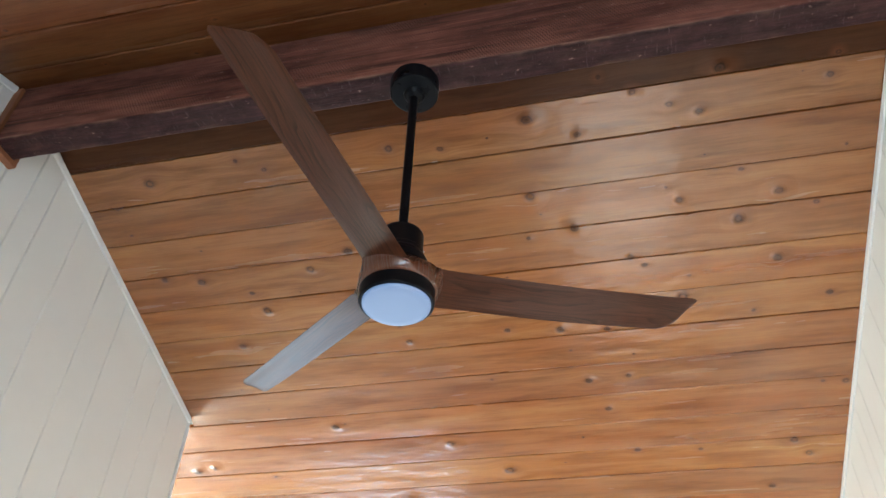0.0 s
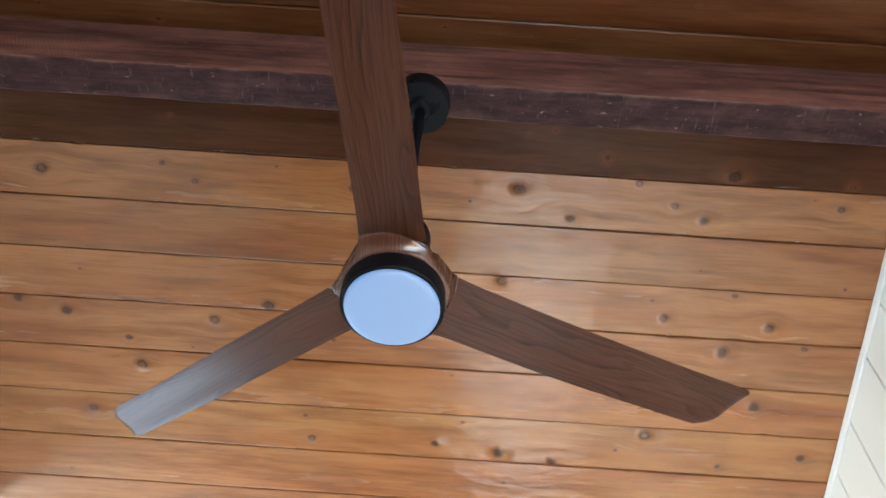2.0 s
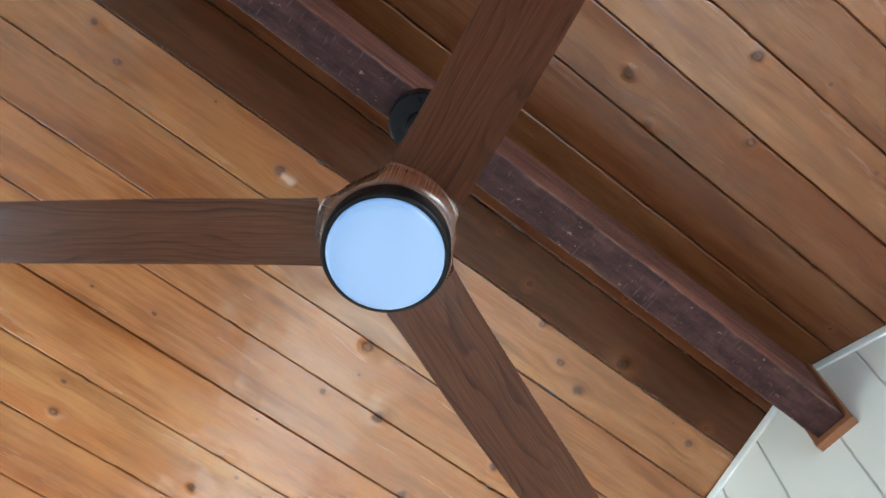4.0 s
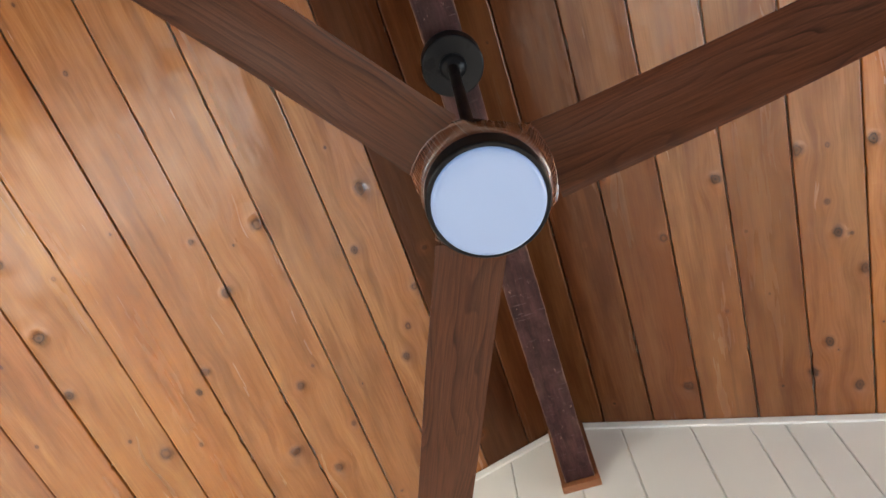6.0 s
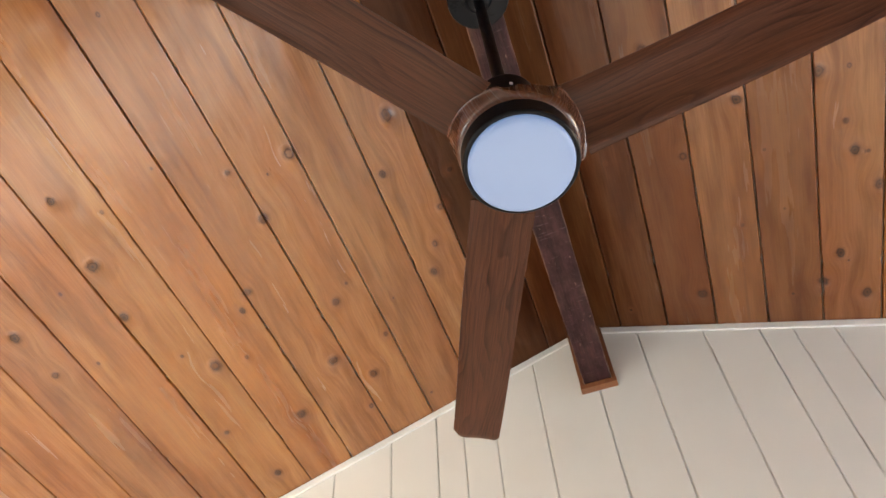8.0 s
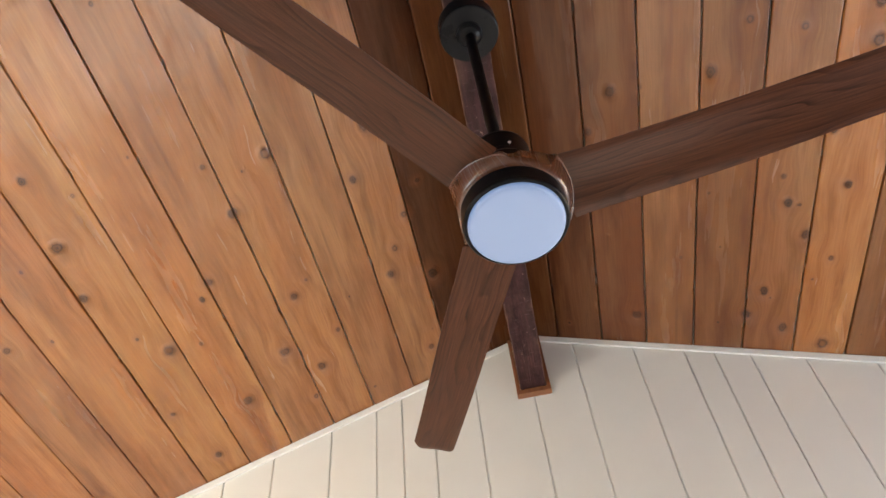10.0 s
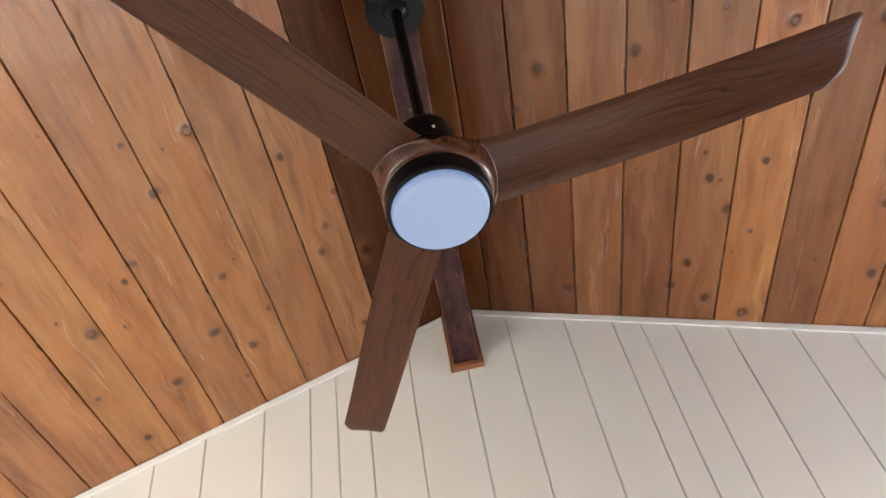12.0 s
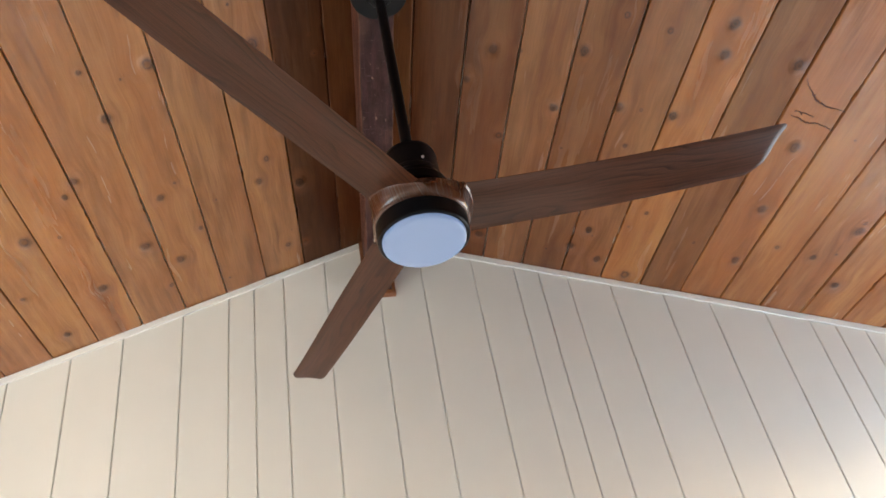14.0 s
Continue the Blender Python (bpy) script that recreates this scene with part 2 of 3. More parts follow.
def paint_material(name, colour, rough, grain=0.0):
    k = Nodes(name)
    obj = k.coords()
    soft = k.noise(obj, 1.7, 4, 0.6)
    base = k.mix(k.ramp(soft, (0.35, 0.0), (0.70, 1.0)), colour, tuple(c * 0.94 for c in colour))
    fine = k.noise(k.stretch(obj, 60, 60, 6), 1.0, 4, 0.6)
    dirt = k.ramp(k.noise(k.stretch(obj, 14, 14, 5), 1.0, 5, 0.7), (0.66, 0.0), (0.80, 1.0))
    base = k.mix(k.math("MULTIPLY", dirt, 0.07), base, (0.35, 0.30, 0.24))
    gloss = k.ramp(fine, (0.3, rough - 0.06), (0.7, rough + 0.06))
    return k.finish(Base_Color=base, Roughness=gloss, Normal=k.bump(fine, 0.10 + grain, 0.0008))


def metal_material(name, colour, rough):
    k = Nodes(name)
    fine = k.noise(k.coords(), 900, 2, 0.6)
    gloss = k.ramp(k.noise(k.coords(), 18, 4, 0.6), (0.3, rough - 0.05), (0.7, rough + 0.07))
    return k.finish(Base_Color=colour, Roughness=gloss, Metallic=0.0, Specular_IOR_Level=0.13, Normal=k.bump(fine, 0.06, 0.0003))


def stained_trim_material():
    k = Nodes("stained_pine_trim")
    obj = k.coords()
    fibre = k.noise(k.stretch(obj, 90, 90, 9), 1.0, 5, 0.6)
    base = k.mix(fibre, (0.30, 0.115, 0.045), (0.14, 0.050, 0.022))
    return k.finish(Base_Color=base, Roughness=0.5, Normal=k.bump(fibre, 0.2, 0.001))


def floor_material():
    k = Nodes("grey_carpet")
    obj = k.coords()
    fibre = k.noise(k.stretch(obj, 3, 60, 1), 1.0, 5, 0.6)
    base = k.mix(fibre, (0.25, 0.237, 0.22), (0.19, 0.178, 0.163))
    return k.finish(Base_Color=base, Roughness=0.9, Normal=k.bump(fibre, 0.15, 0.001))


def diffuser_material():
    """Lit frosted acrylic."""
    k = Nodes("lit_frosted_acrylic")
    return k.finish(Base_Color=(0.17, 0.19, 0.23), Roughness=0.42, Emission_Color=(0.31, 0.53, 1.0), Emission_Strength=0.0170)


HUB_WOOD = walnut_material("polished_walnut_hub", 0.50, 0.26, 0.5, 0.45, 0.18, 0.3)
PINE, BEAM, WALNUT = cedar_material(), beam_material(), walnut_material("walnut_blade", 0.39, 0.34, 0.08, 0.20, 0.24)
WHITE = paint_material("white_wall_paint", (0.74, 0.73, 0.70), 0.50)
TRIM_WHITE = paint_material("white_trim_paint", (0.80, 0.80, 0.79), 0.36)
PLAIN = paint_material("plain_wall_paint", (0.50, 0.49, 0.47), 0.6)
BLACK = metal_material("matt_black_metal", (0.004, 0.004, 0.005), 0.38)
BLACK_SATIN = metal_material("satin_black_metal", (0.005, 0.0055, 0.007), 0.30)
STEEL = metal_material("bright_steel", (0.55, 0.55, 0.56), 0.30)
COLLAR_WOOD, CARPET, GLOW = stained_trim_material(), floor_material(), diffuser_material()
RESIN = metal_material("dark_resin", (0.10, 0.040, 0.022), 0.5)


# ---- mesh helpers ----
def part(name, bm, material, parent=None, label="", smooth=False):
    mesh = bpy.data.meshes.new(name)
    bm.to_mesh(mesh)
    bm.free()
    if smooth:
        mesh.polygons.foreach_set("use_smooth", [True] * len(mesh.polygons))
    mesh.materials.append(material)
    ob = new(name, mesh)
    if parent:
        ob.parent = parent
    if label:
        ob["label"] = label
    return ob


def grid_mesh(name, verts, faces, material, parent=None, smooth=True, attributes=()):
    """A mesh from numpy arrays of quads, with float or vector attributes on its points."""
    mesh = bpy.data.meshes.new(name)
    mesh.from_pydata(verts.tolist(), [], faces.tolist())
    for key, kind, values in attributes:
        a = mesh.attributes.new(key, kind, "POINT")
        a.data.foreach_set("value" if kind == "FLOAT" else "vector", np.asarray(values, dtype=np.float32).ravel())
    mesh.polygons.foreach_set("use_smooth", [smooth] * len(mesh.polygons))
    mesh.materials.append(material)
    mesh.update()
    ob = new(name, mesh)
    if parent:
        ob.parent = parent
    return ob


def quads(rows, cols, start=0, flip=False, wrap=False):
    i, j = np.meshgrid(np.arange(rows - 1), np.arange(cols if wrap else cols - 1), indexing="ij")
    k = (j + 1) % cols
    f = np.stack([i * cols + j, (i + 1) * cols + j, (i + 1) * cols + k, i * cols + k], -1).reshape(-1, 4) + start
    return f[:, ::-1] if flip else f


def box(bm, x0, x1, y0, y1, z0, z1, bevel=0.0):
    m = Matrix.LocRotScale(((x0 + x1) / 2, (y0 + y1) / 2, (z0 + z1) / 2), None, (x1 - x0, y1 - y0, z1 - z0))
    made = bmesh.ops.create_cube(bm, size=1, matrix=m)
    if bevel:
        edges = {e for v in made["verts"] for e in v.link_edges}
        bmesh.ops.bevel(bm, geom=list(edges), offset=bevel, segments=2, profile=0.6, affect="EDGES")
    return bm


def prism_x(bm, x0, x1, outline):
    """An outline of (y, z) pulled from x0 to x1."""
    lo = [bm.verts.new((x0, y, z)) for y, z in outline]
    hi = [bm.verts.new((x1, y, z)) for y, z in outline]
    bm.faces.new(lo[::-1])
    bm.faces.new(hi)
    for i in range(len(lo)):
        j = (i + 1) % len(lo)
        bm.faces.new((lo[i], lo[j], hi[j], hi[i]))
    bmesh.ops.recalc_face_normals(bm, faces=bm.faces)
    return bm


def lathe(bm, profile, steps=64, cx=0.0, cy=0.0):
    """A profile of (radius, z), turned round the vertical."""
    rings = []
    for r, z in profile:
        if r < 1e-6:
            rings.append([bm.verts.new((cx, cy, z))])
        else:
            rings.append([bm.verts.new((cx + r * math.cos(2 * math.pi * i / steps), cy + r * math.sin(2 * math.pi * i / steps), z)) for i in range(steps)])
    for a, b in zip(rings, rings[1:]):
        for i in range(steps):
            j = (i + 1) % steps
            if len(a) == 1:
                bm.faces.new((a[0], b[i], b[j]))
            elif len(b) == 1:
                bm.faces.new((a[i], b[0], a[j]))
            else:
                bm.faces.new((a[i], b[i], b[j], a[j]))
    bmesh.ops.recalc_face_normals(bm, faces=bm.faces)
    return bm


def smoothstep(a, b, x):
    t = np.clip((x - a) / (b - a), 0, 1)
    return t * t * (3 - 2 * t)


# ---- ceiling ----
# Larger knots as they lie in the two slopes, (x, distance from the ridge line in plan).
KNOTS_NORTH = [
    (-0.71, 0.4), (-0.21, 0.39), (-0.02, 0.42), (-0.81, 0.35), (-1.19, 0.39), (-1.31, 0.81), (-1.15, 0.84), (-0.95, 0.92),
    (-0.66, 0.84), (-0.48, 0.78), (-0.91, 1.01), (-1.09, 1.18), (-0.33, 1.24), (0.1, 1.23), (0.32, 1.25), (0.51, 1.27),
    (0.68, 0.99), (0.63, 0.95), (0.43, 0.8), (0.28, 0.65), (0.25, 0.82), (0.48, 0.44), (0.31, 0.36), (0.68, 0.32),
    (0.8, 0.38), (0.9, 0.42), (0.57, 0.25), (0.97, 0.28), (1.32, 0.36), (1.34, 0.29), (1.04, 0.65), (0.82, 0.74),
    (1.17, 0.75), (1.3, 0.81), (1.03, 0.84), (1.17, 1.02), (1.09, 1.25), (1.37, 1.2), (0.41, 1.53), (0.58, 1.52),
    (0.48, 1.69), (0.82, 1.15), (1.46, 1.64), (1.27, 1.95), (0.87, 1.97), (0.59, 1.95), (-0.27, 1.83), (-0.8, 1.68),
    (-0.02, 2.03),
]
KNOTS_SOUTH = [
    (0.37, -0.39), (0.36, -0.47), (0.32, -0.66), (0.2, -0.88), (0.25, -1.05), (0.51, -0.32), (0.69, -0.87), (0.72, -1.04),
    (0.79, -0.89), (0.92, -0.95), (1.02, -1.03), (1.18, -0.85), (1.33, -0.44), (1.3, -0.8), (1.36, -0.92), (1.43, -1.05),
    (1.21, -1.42), (0.74, -0.45), (0.17, -0.75), (0.14, -1.04), (0.57, -0.61), (0.25, -1.26), (0.57, -1.38), (0.89, -1.4),
    (1.09, -1.53), (1.11, -1.67), (0.92, -1.75), (0.52, -0.81), (0.52, -0.98),
]


def ceiling_boards(name, label, side, ridge, slope, seams, knots, x_east, west_of, tones, figured, joint, seed):
    """One slope of tongue-and-groove boards with open V joints, in one mesh; side is +1 for +y."""
    rng = np.random.default_rng(seed)
    cos = 1 / math.hypot(1, slope)
    sin = slope * cos
    V, F, G, K, L, T = [], [], [], [], [], []
    R, H, Q = [], [], []
    count = 0
    pick = np.random.default_rng(seed + 1)
    knots = [(x, abs(y), rng.uniform(0.0055, 0.0130), rng.uniform(1.0, 1.5)) for x, y in knots]
    for b, (s0, s1) in enumerate(zip(seams, seams[1:])):
        west = west_of((s0 + s1) / 2)
        for _ in range(3):
            knots.append((rng.uniform(west, x_east), rng.uniform(s0 + 0.015, s1 - 0.015), rng.uniform(0.002, 0.0045), rng.uniform(1.0, 1.6)))
        if s0 > 1.75:
            for _ in range(3):
                knots.append((rng.uniform(west, x_east), rng.uniform(s0 + 0.02, s1 - 0.02), rng.uniform(0.007, 0.012), rng.uniform(1.0, 1.5)))
    for b, (y0, y1) in enumerate(zip(seams, seams[1:])):
        west = west_of((y0 + y1) / 2)
        s0, s1 = y0 / cos + joint * 0.35, y1 / cos - joint * 0.35
        step = 0.0075 if y0 < 2.2 else 0.03
        n = max(6, int((s1 - s0 - 0.009) / step))
        s = np.concatenate([[s0, s0], [s0 + joint], np.linspace(s0 + 0.0048, s1 - 0.0048, n), [s1 - joint], [s1, s1]])
        depth = np.concatenate([[0.020, 0.0042], np.zeros(n + 2), [0.0042, 0.020]])
        x = np.linspace(west, x_east, int((x_east - west) / step))
        S, X = np.meshgrid(s, x, indexing="ij")
        # chipped and slightly wandering edges
        for rows, sign in (((0, 1, 2, 3, 4, 5), 1), ((-1, -2, -3, -4, -5, -6), -1)):
            chip = 0.0005 + 0.0005 * np.sin(x * pick.uniform(2, 5) + pick.uniform(0, 6))
            for _ in range(int(2.2 * (x_east - west))):
                chip = chip + pick.uniform(0.001, 0.0042) * np.exp(-((x - pick.uniform(west, x_east)) / pick.uniform(0.006, 0.022)) ** 2)
            for row, weight in zip(rows, (1, 1, 1, 0.9, 0.45, 0.15)):
                S[row] += sign * weight * chip
        D = np.broadcast_to(depth[:, None], S.shape) + rng.uniform(0, 0.0022)
        across = (S - s0) / (s1 - s0)
        cup = 0.0022 * np.sin(np.pi * across) * rng.uniform(-1, 1) + 0.0016 * (across - 0.5) * rng.uniform(-1, 1)
        run = 0.0016 * np.sin(X * rng.uniform(1.0, 2.2) + rng.uniform(0, 6))
        D = D + cup + run
        g, near = S.copy(), np.full(S.shape, 12.0)
        local, swell = np.full(S.shape + (3,), 12.0), np.zeros(S.shape)
        kind = np.zeros(S.shape)
        for kx, ky, kr, long in knots:
            sk = ky / cos
            if not (s0 - 0.02 < sk < s1 + 0.02):
                continue
            dx, ds = X - kx, S - sk
            pull = np.exp(-((dx / (6.0 * kr)) ** 2) - (ds / (4.5 * kr)) ** 2)
            g = g - ds * pull * 0.80
            far = np.hypot(dx / long, ds) / kr
            swell = swell + 0.0052 * min(1.0, (kr / 0.010) ** 2) * np.exp(-((dx - 1.2 * kr) / (2.4 * kr)) ** 2 - (ds / (1.9 * kr)) ** 2)
            mine = far < near
            local[mine] = np.stack([dx / long / kr, ds / kr, np.full(S.shape, (kr / 0.0125) ** 2)], -1)[mine]
            kind[mine] = (kx * 37.7 + ky * 91.3) % 1.0
            near = np.minimum(near, far)
        inside = np.clip(np.minimum(S - s0, s1 - S) / 0.012, 0, 1)
        D = D - swell * inside
        Y = side * (S * cos + D * sin)
        Z = ridge - S * sin + D * cos
        V.append(np.stack([X, Y, Z], -1).reshape(-1, 3))
        F.append(quads(len(s), len(x), count, flip=side < 0))
        G.append(np.stack([X + rng.uniform(-9, 9), g - s0 + rng.uniform(0, 5), np.full(S.shape, 1.7 * b)], -1).reshape(-1, 3))
        flame = figured.get(b, pick.uniform(0.12, 0.55))
        shift, lean = pick.uniform(0, 5), pick.uniform(-0.25, 0.25)
        cathedral = X * 0.9 + 0.075 * (2 * across - 1 - lean) ** 2 + g - S
        R.append((cathedral if flame > 0.9 else g - s0 + shift).ravel())
        H.append(np.full(S.size, flame))
        Q.append(kind.ravel())
        K.append(np.minimum(near, 8.0).ravel())
        L.append(local.reshape(-1, 3))
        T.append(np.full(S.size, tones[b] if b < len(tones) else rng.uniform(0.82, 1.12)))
        count += S.size
    ob = grid_mesh(name, np.concatenate(V), np.concatenate(F), PINE, smooth=True,
                   attributes=(("grain", "FLOAT_VECTOR", np.concatenate(G)), ("knot", "FLOAT", np.concatenate(K)), ("tone", "FLOAT", np.concatenate(T)), ("heart", "FLOAT_VECTOR", np.concatenate(L)),
                               ("ring", "FLOAT", np.concatenate(R)), ("flame", "FLOAT", np.concatenate(H)), ("sort", "FLOAT", np.concatenate(Q))))
    return tagged(ob, label, "ceiling", kind="structure")


SEAMS_N = [0.030, 0.1435] + [0.3065 + 0.1632 * i for i in range(19)]
SEAMS_S = [0.025, 0.1395] + [0.304 + 0.1643 * i for i in range(19)]
# The first two values are lowered to paint in shade beside the beam.
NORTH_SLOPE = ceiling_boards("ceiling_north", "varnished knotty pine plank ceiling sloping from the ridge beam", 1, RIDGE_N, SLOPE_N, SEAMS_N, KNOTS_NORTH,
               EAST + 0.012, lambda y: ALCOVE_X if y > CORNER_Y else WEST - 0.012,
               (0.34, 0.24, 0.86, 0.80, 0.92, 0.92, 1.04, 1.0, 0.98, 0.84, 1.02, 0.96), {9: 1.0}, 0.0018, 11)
# Here too the boards nearest the ridge are darkened for the beam's shade.
SOUTH_SLOPE = ceiling_boards("ceiling_south", "varnished knotty pine plank ceiling with darker boards, shade painted in by the ridge", -1, RIDGE_S, SLOPE_S, SEAMS_S, KNOTS_SOUTH,
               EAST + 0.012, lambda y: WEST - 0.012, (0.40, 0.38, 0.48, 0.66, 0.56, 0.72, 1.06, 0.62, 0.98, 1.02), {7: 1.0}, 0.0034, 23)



def resin_streak(parent, side, stops, width, seed):
    """A dark, ragged thread of resin on the boards, through (x, distance from the ridge) stops."""
    rng = np.random.default_rng(seed)
    stops = np.array(stops)
    n = 14 * (len(stops) - 1)
    u = np.linspace(0, len(stops) - 1, n)
    x = np.interp(u, np.arange(len(stops)), stops[:, 0]) + rng.normal(0, 0.0022, n)
    y = np.interp(u, np.arange(len(stops)), stops[:, 1]) + rng.normal(0, 0.0022, n)
    half = width * rng.uniform(0.35, 1.0, n) * np.sin(np.pi * np.linspace(0.06, 0.94, n))
    along = np.stack([np.gradient(x), np.gradient(y)], -1)
    along /= np.maximum(np.linalg.norm(along, axis=1), 1e-6)[:, None]
    rows = []
    for lateral, lower in ((-1.0, -0.0015), (-0.4, 0.0016), (0.4, 0.0016), (1.0, -0.0015)):
        px, py = x - along[:, 1] * half * lateral, y + along[:, 0] * half * lateral
        rows.append(np.stack([px, side * py, np.array([ceiling_z(side * v) for v in py]) - lower], -1))
    return grid_mesh("resin_streak", np.stack(rows, 1).reshape(-1, 3), quads(n, 4), RESIN, parent, True)


resin_streak(SOUTH_SLOPE, -1, [(0.272, 1.292), (0.320, 1.318), (0.362, 1.356), (0.384, 1.392), (0.386, 1.428), (0.394, 1.456)], 0.0042, 1)
resin_streak(SOUTH_SLOPE, -1, [(0.440, 1.312), (0.446, 1.340), (0.462, 1.372), (0.455, 1.400), (0.474, 1.455)], 0.0036, 2)
resin_streak(SOUTH_SLOPE, -1, [(0.420, 1.318), (0.424, 1.352), (0.431, 1.380)], 0.0026, 3)
resin_streak(NORTH_SLOPE, 1, [(-1.462, 0.268), (-1.400, 0.300), (-1.330, 0.292), (-1.210, 0.288)], 0.0038, 4)
resin_streak(NORTH_SLOPE, 1, [(-1.400, 0.466), (-1.372, 0.476), (-1.345, 0.469)], 0.0034, 5)
resin_streak(NORTH_SLOPE, 1, [(-0.680, 0.303), (-0.580, 0.300), (-0.480, 0.302)], 0.0040, 6)

bm = bmesh.new()
prism_x(bm, ALCOVE_X - 0.2, EAST + 0.2, [(0, RIDGE_N + 0.03), (3.6, RIDGE_N + 0.03 - 3.6 * SLOPE_N), (3.6, RIDGE_N + 0.14 - 3.6 * SLOPE_N), (0, RIDGE_N + 0.14),
                                         (-3.6, RIDGE_S + 0.14 - 3.6 * SLOPE_S), (-3.6, RIDGE_S + 0.03 - 3.6 * SLOPE_S)])
tagged(part("roof", bm, PLAIN), "plain roof deck over the plank ceiling", "roof", kind="structure")


# ---- floor and walls ----
bm = bmesh.new()
box(bm, ALCOVE_X - 0.2, EAST + 0.2, SOUTH - 0.2, NORTH + 0.2, -0.1, 0.0)
tagged(part("floor", bm, CARPET), "grey carpet floor below the vaulted ceiling", "floor", kind="structure")


def gable_outline(y0, y1, z0=0.0, drop=0.0, over=0.02):
    """The (y, z) outline of a wall under the two slopes."""
    top = [(y, ceiling_z(y) + over - drop) for y in ((y1, 0.0, y0) if y0 < 0 < y1 else (y1, y0))]
    return [(y0, z0), (y1, z0)] + top


def plank_wall(name, label, face, out, grooves, y_end):
    """A painted wall: a slab, and grooved vertical boards on it. out is the way into the room, -1 or +1."""
    bm = bmesh.new()
    back = face - out * 0.011
    prism_x(bm, min(back, back - out * 0.12), max(back, back - out * 0.12), gable_outline(SOUTH, y_end))
    wall = tagged(part(name, bm, WHITE), label, "wall", kind="structure")
    for a, b in zip(grooves, grooves[1:]):
        a, b = a + 0.0014, b - 0.0014
        bm = bmesh.new()
        ys = (a, b) if not a < 0 < b else (a, 0.0, b)
        front = [(face, y, 0.02) for y in ys] + [(face, y, ceiling_z(y) - 0.004) for y in reversed(ys)]
        c = 0.0035
        inner = [bm.verts.new((x, min(max(y, a + c), b - c), z)) for x, y, z in front]
        outer = [bm.verts.new((face - out * 0.004, y, z)) for x, y, z in front]
        rear = [bm.verts.new((face - out * 0.011, y, z)) for x, y, z in front]
        bm.faces.new(inner)
        n = len(inner)
        for i in range(n):
            j = (i + 1) % n
            bm.faces.new((inner[i], inner[j], outer[j], outer[i]))
            bm.faces.new((outer[i], outer[j], rear[j], rear[i]))
        bmesh.ops.recalc_face_normals(bm, faces=bm.faces)
        part("plank", bm, WHITE, wall)
    return wall


STEPS = (0.180, 0.103, 0.122, 0.178, 0.219, 0.190, 0.226)   # board widths of one sheet


def groove_lines(first, steps, low, high):
    out, y, i = [first], first, 0
    while y > low:
        y -= steps[i % len(steps)]
        out.append(y)
        i += 1
    y, i = first, -1
    while y < high:
        y += steps[i % len(steps)]
        out.append(y)
        i -= 1
    return sorted(min(max(v, low), high) for v in out)


plank_wall("wall_east", "white painted gable wall of grooved vertical boards", EAST + 0.010, -1, groove_lines(0.806, STEPS, SOUTH, NORTH), NORTH)
plank_wall("wall_west", "white painted gable wall of grooved boards in shade", WEST - 0.010, 1,
           groove_lines(0.188, (0.122, 0.180, 0.226, 0.178, 0.219, 0.143, 0.152, 0.232, 0.173, 0.225, 0.177, 0.105), SOUTH, CORNER_Y), CORNER_Y)


def slope_trim(name, face, out, y0, y1):
    """A slim painted strip that follows the slope in the corner of wall and ceiling."""
    bm = bmesh.new()
    lo, hi, h = min(face, face - out * 0.009), max(face, face - out * 0.009), 0.030
    prism_x(bm, lo, hi, [(y0, ceiling_z(y0) - h), (y1, ceiling_z(y1) - h), (y1, ceiling_z(y1) - 0.001), (y0, ceiling_z(y0) - 0.001)])
    edges = [e for e in bm.edges if abs((e.verts[0].co - e.verts[1].co).normalized().x) < 0.1]
    bmesh.ops.bevel(bm, geom=edges, offset=0.0025, segments=2, profile=0.6, affect="EDGES")
    return tagged(part(name, bm, TRIM_WHITE), "slim white trim strip along the sloping ceiling edge", "trim", kind="structure")


slope_trim("trim_east_north", EAST, -1, BEAM_Y1 + 0.016, NORTH)
slope_trim("trim_east_south", EAST, -1, SOUTH, BEAM_Y0 - 0.016)
slope_trim("trim_west_north", WEST, 1, BEAM_Y1 + 0.016, CORNER_Y)
slope_trim("trim_west_south", WEST, 1, SOUTH, BEAM_Y0 - 0.016)
# the strip on the free end of the west wall
bm = bmesh.new()
box(bm, WEST - 0.135, WEST - 0.002, CORNER_Y + 0.0005, CORNER_Y + 0.012, 0.0, ceiling_z(CORNER_Y) - 0.004, 0.003)
tagged(part("trim_corner", bm, TRIM_WHITE), "white corner board on the end of the wall", "trim", kind="structure")


def wall_with_opening(name, label, along, at, thick, a0, a1, top0, top1, o0, o1, oz0, oz1):
    """A plain wall along x or y, with one opening through it."""
    bm = bmesh.new()

    def piece(p, q, zl, zp, zq):
        if along == "y":
            prism_x(bm, at, at + thick, [(p, zl), (q, zl), (q, zq), (p, zp)])
        else:
            box(bm, p, q, at, at + thick, zl, zp)

    def height(p):
        return top0 + (top1 - top0) * (p - a0) / (a1 - a0)

    piece(a0, o0, 0, height(a0), height(o0))
    piece(o1, a1, 0, height(o1), height(a1))
    piece(o0, o1, 0, oz0, oz0)
    piece(o0, o1, oz1, height(o0), height(o1))
    return tagged(part(name, bm, PLAIN), label, "wall", kind="structure")


